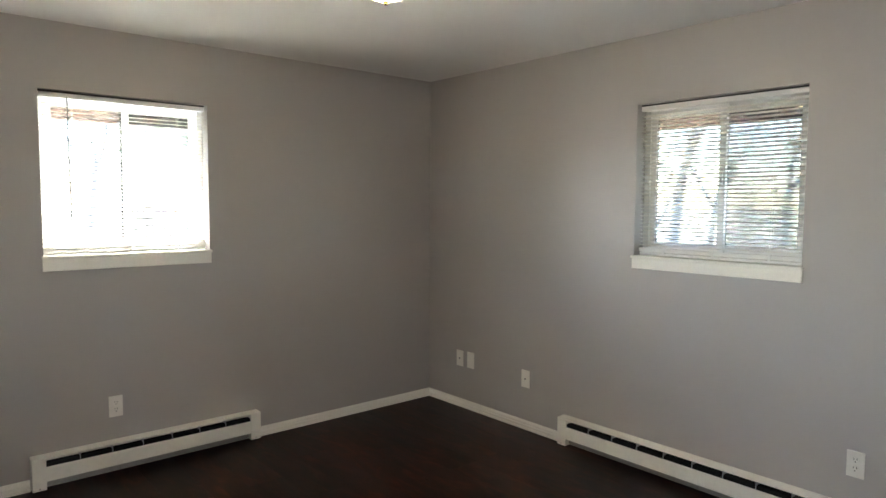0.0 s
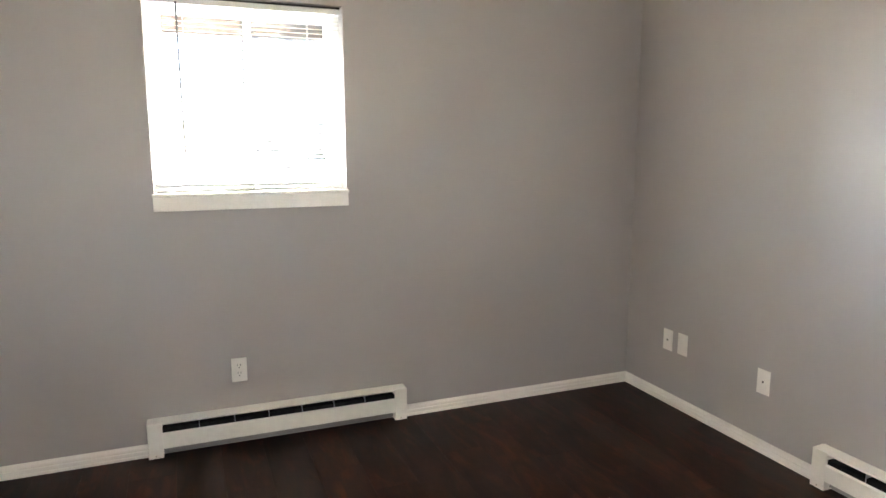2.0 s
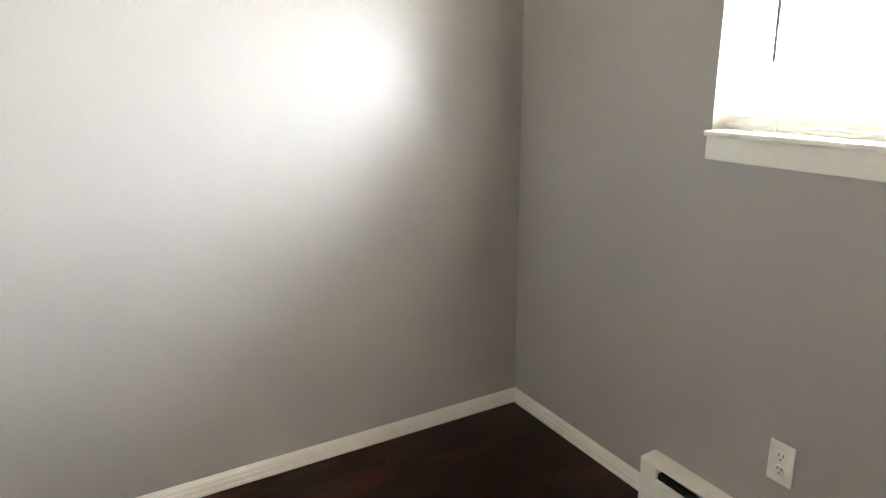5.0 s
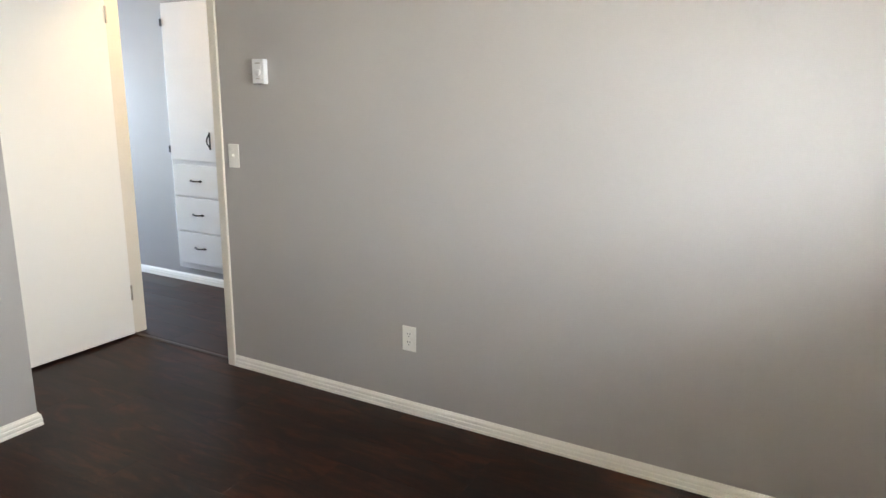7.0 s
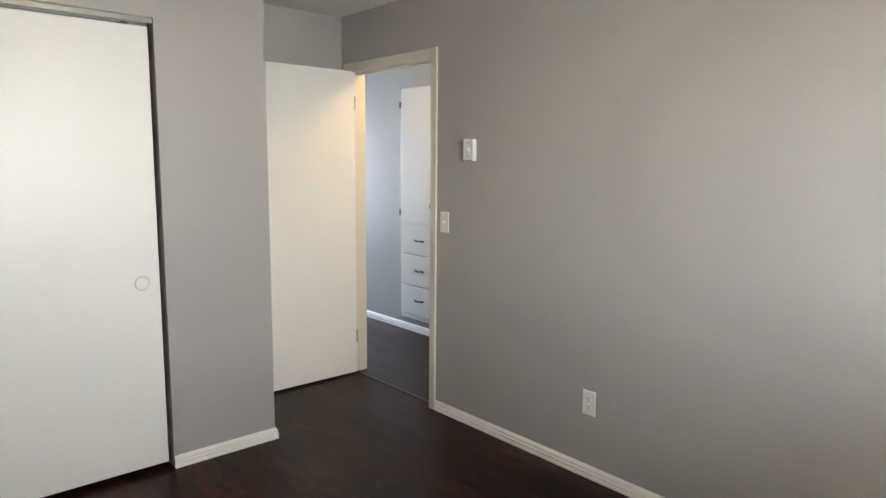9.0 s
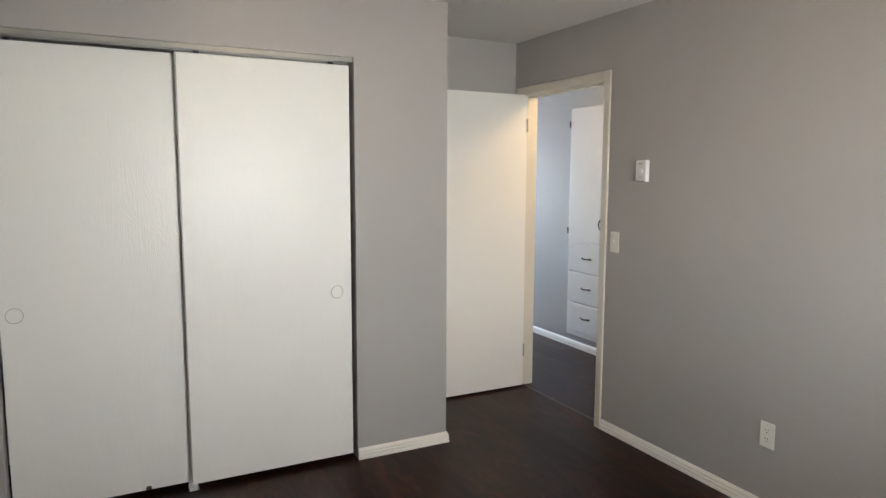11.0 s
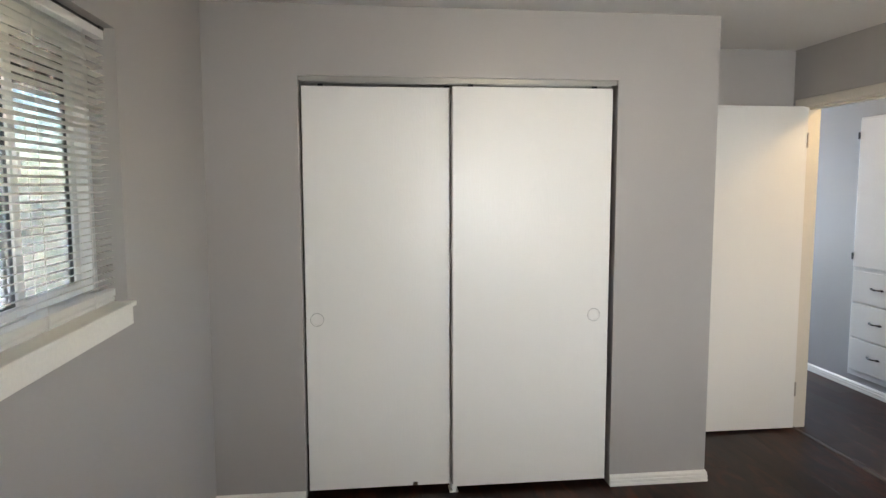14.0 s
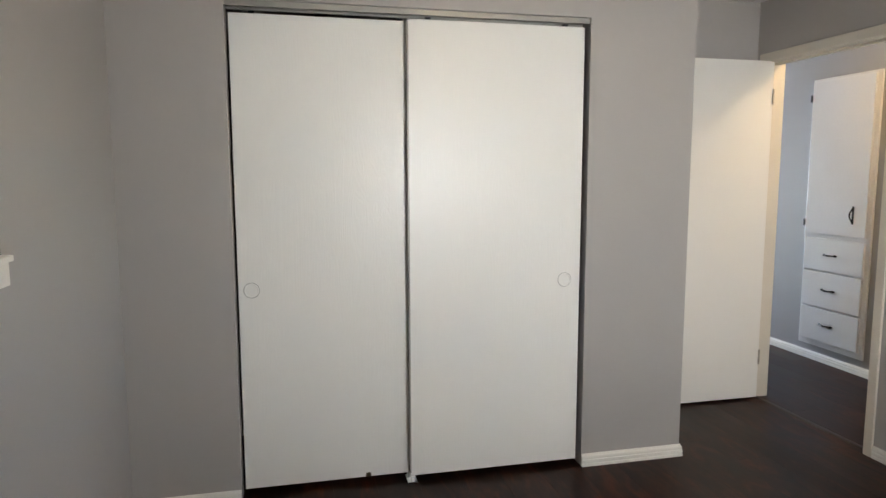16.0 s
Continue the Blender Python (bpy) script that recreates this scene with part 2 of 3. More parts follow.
def one_box(lo, hi, bevel=0.0, segs=2):
    return box(bmesh.new(), lo, hi, bevel, segs)


def lathe(profile, segs=32, m=Matrix()):
    """A body turned round z from (radius, height) pairs."""
    bm = bmesh.new()
    rings = []
    for r, z in profile:
        if r < 1e-5:
            rings.append([bm.verts.new(m @ Vector((0, 0, z)))])
        else:
            rings.append([bm.verts.new(m @ Vector((r * math.cos(a), r * math.sin(a), z))) for a in (2 * math.pi * k / segs for k in range(segs))])
    for a, b in zip(rings, rings[1:]):
        for k in range(segs):
            ring = [a[k % len(a)], a[(k + 1) % len(a)], b[(k + 1) % len(b)], b[k % len(b)]]
            ring = list(dict.fromkeys(ring))
            if len(ring) > 2:
                bm.faces.new(ring)
    return bm


def tube(bm, points, radii, segs=8):
    """A round bar along points, of the given radius at each."""
    points = [Vector(p) for p in points]
    rings = []
    for k, p in enumerate(points):
        way = (points[min(k + 1, len(points) - 1)] - points[max(k - 1, 0)]).normalized()
        side = way.cross(Vector((0.31, 0.17, 0.93))).normalized()
        up = side.cross(way)
        r = radii[k]
        rings.append([bm.verts.new(p + r * (math.cos(a) * side + math.sin(a) * up)) for a in (2 * math.pi * j / segs for j in range(segs))])
    for a, b in zip(rings, rings[1:]):
        for j in range(segs):
            bm.faces.new((a[j], a[(j + 1) % segs], b[(j + 1) % segs], b[j]))
    bm.faces.new(rings[0][::-1])
    bm.faces.new(rings[-1])
    return bm


def extrude(profile, length, k0=0.0, k1=0.0):
    """A (depth, height) profile drawn along +x; depth lies along -y. k shifts each end by depth for a mitre."""
    bm = bmesh.new()
    a = [bm.verts.new((-k0 * d, -d, z)) for d, z in profile]
    b = [bm.verts.new((length + k1 * d, -d, z)) for d, z in profile]
    for j in range(len(profile)):
        i = (j + 1) % len(profile)
        bm.faces.new((a[j], a[i], b[i], b[j]))
    bm.faces.new(a[::-1])
    bm.faces.new(b)
    return bm


# ---- the large structure ----
XW, XE, YN, YS = -3.432, 0.0, 0.0, -3.720      # inner faces of the bedroom walls
XH = -4.465                                    # hallway wall with the cabinet
YB, XC, ZC = -4.465, -2.512, 2.405              # alcove back, closet corner, ceiling
OUT, INN = 0.16, 0.12                          # wall thicknesses
W1 = (-2.566, -1.706)                          # window in the far wall, along x
W2 = (-2.674, -1.794)                          # window in the side wall, along y
WZ1, WZ2 = (1.205, 2.060), (1.205, 2.038)      # sill and head of each
DY = (-4.375, -3.530)                          # bedroom doorway, along y
DZ = 2.040
CX, CZ = (-1.989, -0.430), 2.082               # closet opening


def wall(name, lo, hi, axis, hole, mat, label):
    """A wall from lo to hi; hole is (from, to, bottom, top) along its axis, cut right through."""
    bm = bmesh.new()
    if hole:
        a, b, z0, z1 = hole

        def piece(u0, u1, v0, v1):
            p, q = list(lo), list(hi)
            p[axis], q[axis], p[2], q[2] = u0, u1, v0, v1
            if u1 - u0 > 1e-4 and v1 - v0 > 1e-4:
                box(bm, p, q)

        piece(lo[axis], a, lo[2], hi[2])
        piece(b, hi[axis], lo[2], hi[2])
        piece(a, b, lo[2], z0)
        piece(a, b, z1, hi[2])
    else:
        box(bm, lo, hi)
    return structure(name, bm, mat, label, "wall")


GREY = "smooth wall painted warm grey in a satin finish"
wall("wall_north", (XW - INN, YN, -0.1), (XE + OUT, YN + OUT, ZC + 0.1), 0, (*W1, *WZ1), WALL, GREY + ", with one window")
wall("wall_east", (XE, YB - INN, -0.1), (XE + OUT, YN, ZC + 0.1), 1, (*W2, *WZ2), WALL, GREY + ", with one window")
wall("wall_west", (XW - INN, YB - INN, -0.1), (XW, YN, ZC + 0.1), 1, (DY[0] - 0.018, DY[1] + 0.018, -0.1, DZ + 0.018), WALL, GREY + ", with the doorway")
wall("wall_south", (XC, YS - 0.105, -0.1), (XE, YS, ZC + 0.1), 0, (*CX, -0.1, CZ), WALL, GREY + " round the closet opening")
wall("closet_side_wall", (XC, YB, -0.1), (XC + 0.10, YS - 0.105, ZC + 0.1), 0, None, WALL, "grey painted end wall of the closet")
wall("wall_alcove", (XW, YB - INN, -0.1), (XE, YB, ZC + 0.1), 0, None, WALL, GREY + " behind the open door")
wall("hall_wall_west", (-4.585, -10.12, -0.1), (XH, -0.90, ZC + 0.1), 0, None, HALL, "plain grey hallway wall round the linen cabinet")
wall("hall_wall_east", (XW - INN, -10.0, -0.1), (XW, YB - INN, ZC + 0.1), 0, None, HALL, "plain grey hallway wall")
# Far end wall and its opening are added to hold the hallway fill lamp.
wall("hall_wall_south", (XH, -10.12, -0.1), (XW, -10.0, ZC + 0.1), 0, (-4.40, -3.56, 0.68, 1.92), HALL, "unseen grey hallway end wall with an added opening for the fill lamp")
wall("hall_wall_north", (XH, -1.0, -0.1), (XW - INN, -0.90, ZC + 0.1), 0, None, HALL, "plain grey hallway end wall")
structure("ceiling", one_box((XW, YB, ZC), (XE, YN, ZC + 0.08)), CEIL, "flat off-white painted ceiling", "ceiling")
structure("hall_ceiling", one_box((XH, -10.0, ZC), (XW - INN, -1.0, ZC + 0.08)), CEIL, "flat off-white painted hallway ceiling", "ceiling")

# door frame and head of the doorway: jamb lining and flat casing
frame_ob = thing("door_frame", (XW, 0, 0), "cream painted flat door casing and jamb in the wall", "door frame", kind="structure")
part("hinge_jamb", one_box((-INN - 0.004, DY[0] - 0.018, 0), (0.004, DY[0], DZ), 0.002), CASING, frame_ob)
part("strike_jamb", one_box((-INN - 0.004, DY[1], 0), (0.004, DY[1] + 0.018, DZ), 0.002), CASING, frame_ob)
part("head_jamb", one_box((-INN - 0.004, DY[0] - 0.018, DZ), (0.004, DY[1] + 0.018, DZ + 0.018), 0.002), CASING, frame_ob)
part("strike_casing", one_box((0.002, DY[1] + 0.004, 0), (0.016, DY[1] + 0.052, DZ + 0.056), 0.003), CASING, frame_ob)
part("head_casing", one_box((0.002, DY[0] - 0.052, DZ + 0.004), (0.0155, DY[1] + 0.004, DZ + 0.055), 0.003), CASING, frame_ob)
part("hinge_casing", one_box((0.002, DY[0] - 0.052, 0), (0.0145, DY[0] - 0.014, DZ + 0.004), 0.003), CASING, frame_ob)
part("stop", one_box((-0.075, DY[1] - 0.011, 0), (-0.045, DY[1], DZ - 0.011), 0.002), CASING, frame_ob)
part("head_stop", one_box((-0.075, DY[0], DZ - 0.011), (-0.045, DY[1] - 0.011, DZ), 0.002), CASING, frame_ob)
part("strike_plate", one_box((-0.036, DY[1] - 0.002, 0.93), (-0.006, DY[1] + 0.001, 0.99)), STEEL, frame_ob, "worn steel strike plate")

# small dents and nail marks in the west wall
MARK = material("dent_shade", (0.44, 0.41, 0.39), 0.6, vary=0.1, scale=40)
west = bpy.data.objects["wall_west"]
for y, z, a, b in ((-0.305, 1.322, 0.008, 0.016), (-1.12, 1.17, 0.002, 0.0015), (-2.05, 0.84, 0.0022, 0.002), (-0.62, 0.99, 0.002, 0.002)):
    part("dent", lathe([(1, 0), (0.8, 0.0006), (0, 0.0009)], 12, Matrix.Translation((XW, y, z)) @ pose(0, 0, 0, 0, 90, 0) @ Matrix.Diagonal((b, a, 1, 1))), MARK, west, "small dent", True)

# ---- baseboards ----
PROFILE = [(0, 0), (0.0145, 0), (0.0145, 0.012), (0.0118, 0.0145), (0.0118, 0.0175), (0.0138, 0.020), (0.0138, 0.032), (0.0105, 0.0345), (0.0105, 0.0375), (0.0122, 0.040), (0.0105, 0.049), (0.0055, 0.056), (0.0045, 0.060), (0, 0.060)]
BOARD = "narrow white painted baseboard with a grooved profile"


def baseboard(x, y, turn, length, k0=0.0, k1=0.0):
    ob = structure("baseboard", extrude(PROFILE, length, k0, k1), TRIM, BOARD, "baseboard")
    ob.matrix_basis = pose(x, y, 0, 0, 0, turn)


H1, H2 = (-2.661, -1.428), (-3.25, -1.324)     # heaters along x and along y
baseboard(XW, YN, 0, H1[0] - XW - 0.002, -1, 0)
baseboard(H1[1] + 0.002, YN, 0, -H1[1] - 0.002, 0, -1)
baseboard(XE, YN, -90, -H2[1] - 0.002, -1, 0)
baseboard(XE, H2[0] - 0.002, -90, H2[0] - YS - 0.002, 0, -1)
baseboard(XE, YS, 180, -CX[1], -1, 0)
baseboard(CX[0], YS, 180, CX[0] - XC, 0, 1)
baseboard(XC, YS, -90, YS - YB, 1, -1)
baseboard(XC, YB, 180, XC - XW - 0.016, -1, 0)
baseboard(XW, DY[1] + 0.053, 90, -(DY[1] + 0.053), 0, -1)
baseboard(XH, -10.0, 90, 9.0, 0, 0)

# ---- windows ----


def window_unit(name, w, h, apron, label):
    """A white vinyl slider in an opening w wide. Local x runs along the wall as seen from inside, y outwards, z up from the sill."""
    win = thing(name, (0, 0, 0), label, "window", kind="structure")
    fr = bmesh.new()
    y0, y1, t = 0.085, 0.15, 0.034
    box(fr, (0, y0, 0), (w, y1, t), 0.003)
    box(fr, (0, y0, h - t), (w, y1, h), 0.003)
    box(fr, (0, y0, t), (t, y1, h - t), 0.003)
    box(fr, (w - t, y0, t), (w, y1, h - t), 0.003)
    part("window_frame", fr, VINYL, win)
    mid = w * 0.5
    for a, b, y in ((t, mid + 0.022, 0.092), (mid - 0.022, w - t, 0.118)):
        sash, s = bmesh.new(), 0.036
        z0, z1 = t, h - t
        box(sash, (a, y, z0), (b, y + 0.024, z0 + s), 0.003)
        box(sash, (a, y, z1 - s), (b, y + 0.024, z1), 0.003)
        box(sash, (a, y, z0 + s), (a + s, y + 0.024, z1 - s), 0.003)
        box(sash, (b - s, y, z0 + s), (b, y + 0.024, z1 - s), 0.003)
        sash_ob = part("sash", sash, VINYL, win)
        gk = bmesh.new()
        for lo, hi in (((a + s, z0 + s), (a + s + 0.002, z1 - s)), ((b - s - 0.002, z0 + s), (b - s, z1 - s)), ((a + s, z0 + s), (b - s, z0 + s + 0.002)), ((a + s, z1 - s - 0.002), (b - s, z1 - s))):
            box(gk, (lo[0], y + 0.007, lo[1]), (hi[0], y + 0.017, hi[1]))
        part("gasket", gk, GASKET, sash_ob, "thin black glazing gasket")
        pane = part("pane", one_box((a + s - 0.002, y + 0.010, z0 + s - 0.002), (b - s + 0.002, y + 0.014, z1 - s + 0.002)), GLASS, sash_ob, "window glass, tinted dark to dim the daylight seen outside")
        pane.visible_shadow = False
    sc = part("insect_screen", one_box((mid, 0.1445, t), (w - t, 0.1455, h - t)), SCREEN, win, "fine grey insect screen, paled to draw haze over the pane")
    sc.visible_shadow = False
    lk = one_box((mid - 0.004, 0.078, h * 0.5 - 0.03), (mid + 0.012, 0.092, h * 0.5 + 0.03), 0.003)
    part("latch", lk, VINYL, win)
    st = one_box((-0.008, -0.024, -0.012), (w + 0.008, 0.085, 0.003), 0.003)
    part("window_sill", st, TRIM, win)
    part("apron", one_box((-0.006, -0.013, -apron), (w + 0.006, 0.0, -0.012), 0.002), TRIM, win, "flat white painted board below the sill")
    return win


def blind(w, h, wand, tilt, label):
    """A raised-edge mini blind hung inside the opening, slats nearly level, seen ends 6 mm clear of the reveal."""
    bl = thing("venetian_blind", (0, 0, 0), label, "blind")
    a, b, yc = 0.007, w - 0.007, 0.045
    hr = one_box((a, yc - 0.014, h - 0.036), (b, yc + 0.014, h - 0.010), 0.002)
    part("head_rail", hr, VINYL, bl)
    for x in (a + 0.001, b - 0.031):
        part("bracket", one_box((x, yc - 0.0165, h - 0.0095), (x + 0.030, yc + 0.0165, h - 0.001), 0.001), GASKET, bl, "small dark metal bracket")
    # Black strip fills the gap over the head rail to draw its shade.
    part("mounting_channel", one_box((a + 0.032, yc - 0.012, h - 0.0095), (b - 0.032, yc + 0.012, h - 0.0015)), GASKET, bl, "dark strip drawn as the shade in the gap above the head rail")
    fold = [(-yc - 0.0125, 0.020)]
    for k in range(8):
        fold += [(-yc + 0.0125, 0.0205 + k * 0.0026), (-yc + 0.0132, 0.0215 + k * 0.0026), (-yc + 0.0118, 0.0227 + k * 0.0026)]
    fold += [(-yc - 0.0125, 0.0413)]
    bm = extrude(fold, b - a - 0.004)
    bmesh.ops.translate(bm, vec=(a + 0.002, 0, 0), verts=bm.verts)
    part("bottom_fold", bm, VINYL, bl, "folded pile of spare slats on the bottom rail")
    n, pitch, z0 = 38, 0.0203, 0.056
    data = None
    for k in range(n):
        z = z0 + k * pitch
        if z > h - 0.045:
            break
        if data is None:
            bm = bmesh.new()
            half, rows = 0.0125, []
            for side in (0, 1):
                x = (a, b)[side] + (0.002, -0.002)[side]
                rows.append([bm.verts.new((x, half * (2 * j / 4 - 1), 0.0022 * (1 - (2 * j / 4 - 1) ** 2))) for j in range(5)])
            for j in range(4):
                bm.faces.new((rows[0][j], rows[0][j + 1], rows[1][j + 1], rows[1][j]))
            geom = bm.faces[:]
            got = bmesh.ops.extrude_face_region(bm, geom=geom)
            bmesh.ops.translate(bm, vec=(0, 0, -0.0005), verts=[v for v in got["geom"] if isinstance(v, bmesh.types.BMVert)])
            data = mesh_of("slat", bm, SLAT, True)
        ob = new("slat", data)
        ob.parent = bl
        ob.matrix_basis = pose(0, yc, z, tilt + random.uniform(-1.5, 1.5), random.uniform(-0.12, 0.12), 0)
    rail = bmesh.new()
    tube(rail, [(a + 0.006, yc, 0.010), (b - 0.006, yc, 0.010)], [0.010, 0.010], 12)
    bmesh.ops.scale(rail, vec=(1, 1.25, 0.9), verts=rail.verts, space=Matrix.Translation((0, -yc, -0.010)))
    part("bottom_rail", rail, VINYL, bl, smooth=True)
    for x in (0.16, w / 2, w - 0.16):
        for dy in (-0.0135, 0.0135):
            part("ladder_cord", tube(bmesh.new(), [(x, yc + dy, 0.014), (x, yc + dy, h - 0.036)], [0.0008, 0.0008], 5), SLAT, bl)
        part("cord_button", one_box((x - 0.006, yc - 0.0165, 0.004), (x + 0.006, yc - 0.0125, 0.042), 0.0015), VINYL, bl)
    if wand:
        wd = tube(bmesh.new(), [(wand, yc - 0.022, h - 0.03), (wand + 0.002, yc - 0.022, h * 0.55), (wand + 0.006, yc - 0.021, h - 0.68)], [0.0042, 0.0042, 0.0046], 6)
        part("tilt_wand", wd, WANDMAT, bl, "grey clear plastic tilt wand", True)
    return bl


WANDMAT = material("wand_plastic", (0.05, 0.055, 0.06), 0.25, vary=0.1, scale=20)
for nm, w, z, m, wand, apron in (("window_1", W1[1] - W1[0], WZ1, pose(W1[0], YN, WZ1[0], 0, 0, 0), 0.135, 0.075), ("window_2", W2[1] - W2[0], WZ2, pose(XE, W2[1], WZ2[0], 0, 0, -90), 0.0, 0.070)):
    window_unit(nm, w, z[1] - z[0], apron, "white vinyl sliding window with two sashes and painted sill").matrix_basis = m
    blind(w, z[1] - z[0] - 0.003, wand, 12.0 if wand else -13.0, "white venetian mini blind lowered to the sill, slats open").matrix_basis = m @ pose(0, 0, 0.003)

# ---- baseboard heaters ----


def heater(length, label):
    """An electric baseboard heater along +x, its back on y = 0, depth towards -y."""
    ob = thing("baseboard_heater", (0, 0, 0), label, "heater")
    cap = 0.064
    part("back_plate", one_box((0.004, -0.010, 0.022), (length - 0.004, -0.0005, 0.1805), 0.001), HEATER, ob)
    hood = [(0.0105, 0.1815), (0.0105, 0.1795), (0.0655, 0.1755), (0.0655, 0.1700), (0.0672, 0.1700), (0.0672, 0.1765), (0.0660, 0.1778)]
    bm = extrude(hood, length - 0.004)
    bmesh.ops.translate(bm, vec=(0.002, 0, 0), verts=bm.verts)
    part("top_hood", bm, HEATER, ob)
    front = [(0.058, 0.054), (0.0625, 0.052), (0.0640, 0.057), (0.0640, 0.121), (0.0600, 0.129), (0.0585, 0.128), (0.0622, 0.120), (0.0622, 0.057)]
    bm = extrude(front, length - 2 * cap + 0.006)
    bmesh.ops.translate(bm, vec=(cap - 0.003, 0, 0), verts=bm.verts)
    part("front_panel", bm, HEATER, ob)
    part("element", tube(bmesh.new(), [(cap, -0.034, 0.105), (length - cap, -0.034, 0.105)], [0.006, 0.006], 8), DARK, ob)
    fins = one_box((cap, -0.055, 0.075), (length - cap, -0.012, 0.146))
    part("fin_block", fins, DARK, ob, "heating fin block, coloured black for the shade inside the slot")
    part("bottom_tray", one_box((cap, -0.030, 0.020), (length - cap, -0.012, 0.052)), TRAY, ob)
    n = max(3, round(length / 0.17))
    for k in range(1, n):
        x = cap + (length - 2 * cap) * k / n
        part("hood_bracket", one_box((x - 0.0010, -0.059, 0.120), (x + 0.0010, -0.012, 0.172)), ALU, ob)
    side = [(0.0005, 0.010), (0.0650, 0.010), (0.0650, 0.1690), (0.0640, 0.1745), (0.0005, 0.1785)]
    for x in (0, length - cap):
        bm = extrude(side, cap)
        bmesh.ops.bevel(bm, geom=bm.edges[:], offset=0.0012, segments=1, affect="EDGES")
        bmesh.ops.translate(bm, vec=(x, 0, 0), verts=bm.verts)
        c = part("end_cap", bm, HEATER, ob)
        part("screw", lathe([(0, 0.0015), (0.003, 0.001), (0.0035, 0)], 10, Matrix.Translation((x + cap / 2, -0.0648, 0.022)) @ pose(0, 0, 0, 90)), STEEL, c)
    return ob


heater(H1[1] - H1[0], "cream enamelled electric baseboard heater under the window").matrix_basis = pose(H1[0], YN, 0)
heater(H2[1] - H2[0], "long cream enamelled electric baseboard heater along the wall").matrix_basis = pose(XE, H2[1], 0, 0, 0, -90)

# ---- wall plates, switch and thermostat ----


def plate(kind_of):
    """A cover plate round its centre on y = 0, facing -y."""
    names = {"outlet": ("wall_outlet", "cream duplex power outlet plate on the wall", "outlet"), "cable": ("cable_plate", "cream cable jack plate with one dark socket", "wall plate"), "blank": ("blank_plate", "plain cream blank cover plate on the wall", "wall plate"), "switch": ("light_switch", "cream light switch plate with a small toggle", "light switch")}
    nm, label, cat = names[kind_of]
    ob = thing(nm, (0, 0, 0), label, cat)
    part("cover_plate", one_box((-0.0355, -0.006, -0.0585), (0.0355, -0.0005, 0.0585), 0.0025), PLATE, ob)
    if kind_of == "outlet":
        for z in (-0.0195, 0.0195):
            bm = lathe([(0, 0.0018), (0.0155, 0.0018), (0.0168, 0)], 20, Matrix.Translation((0, -0.006, z)) @ pose(0, 0, 0, 90) @ Matrix.Diagonal((1, 0.86, 1, 1)))
            face = part("socket", bm, PLATE, ob, smooth=True)
            for x, w in ((-0.0062, 0.0011), (0.0062, 0.0013)):
                part("slot", one_box((x - w, -0.0083, z + 0.001), (x + w, -0.0074, z + 0.0095)), SLOT, face)
            part("slot", lathe([(0, 0.0004), (0.0026, 0.0004), (0.0026, 0)], 10, Matrix.Translation((0, -0.0078, z - 0.0075)) @ pose(0, 0, 0, 90)), SLOT, face)
        part("screw", lathe([(0, 0.001), (0.003, 0.0008), (0.0034, 0)], 10, Matrix.Translation((0, -0.006, 0)) @ pose(0, 0, 0, 90)), PLATE, ob)
    elif kind_of == "cable":
        part("socket", lathe([(0, 0.004), (0.0035, 0.004), (0.0045, 0.003), (0.0048, 0)], 12, Matrix.Translation((0, -0.006, 0)) @ pose(0, 0, 0, 90)), SLOT, ob, "dark round cable socket")
        for z in (-0.042, 0.042):
            part("screw", lathe([(0, 0.001), (0.003, 0.0008), (0.0034, 0)], 10, Matrix.Translation((0, -0.006, z)) @ pose(0, 0, 0, 90)), PLATE, ob)
    elif kind_of == "switch":
        part("collar", one_box((-0.0055, -0.0072, -0.0125), (0.0055, -0.005, 0.0125), 0.0008), PLATE, ob)
        bm = one_box((-0.0035, -0.017, -0.004), (0.0035, -0.005, 0.005), 0.0015)
        bmesh.ops.rotate(bm, cent=(0, -0.006, 0), matrix=Matrix.Rotation(radians(-28), 3, "X"), verts=bm.verts)
        part("toggle", bm, PLATE, ob)
        for z in (-0.030, 0.030):
            part("screw", lathe([(0, 0.001), (0.003, 0.0008), (0.0034, 0)], 10, Matrix.Translation((0, -0.006, z)) @ pose(0, 0, 0, 90)), PLATE, ob)
    return ob


outlet = plate("outlet")
outlet.matrix_basis = pose(-2.247, YN, 0.364)
tagged(outlet, group="power outlets")
plate("blank").matrix_basis = pose(XE, -0.470, 0.362, 0, 0, -90)
copy_thing(outlet, pose(XE, -2.930, 0.362, 0, 0, -90))
copy_thing(outlet, pose(XW, -2.385, 0.362, 0, 0, 90))
cable = plate("cable")
cable.matrix_basis = pose(XE, -0.356, 0.359, 0, 0, -90)
tagged(cable, group="cable plates")
copy_thing(cable, pose(XE, -1.001, 0.338, 0, 0, -90))
plate("switch").matrix_basis = pose(XW, -3.411, 1.127, 0, 0, 90)


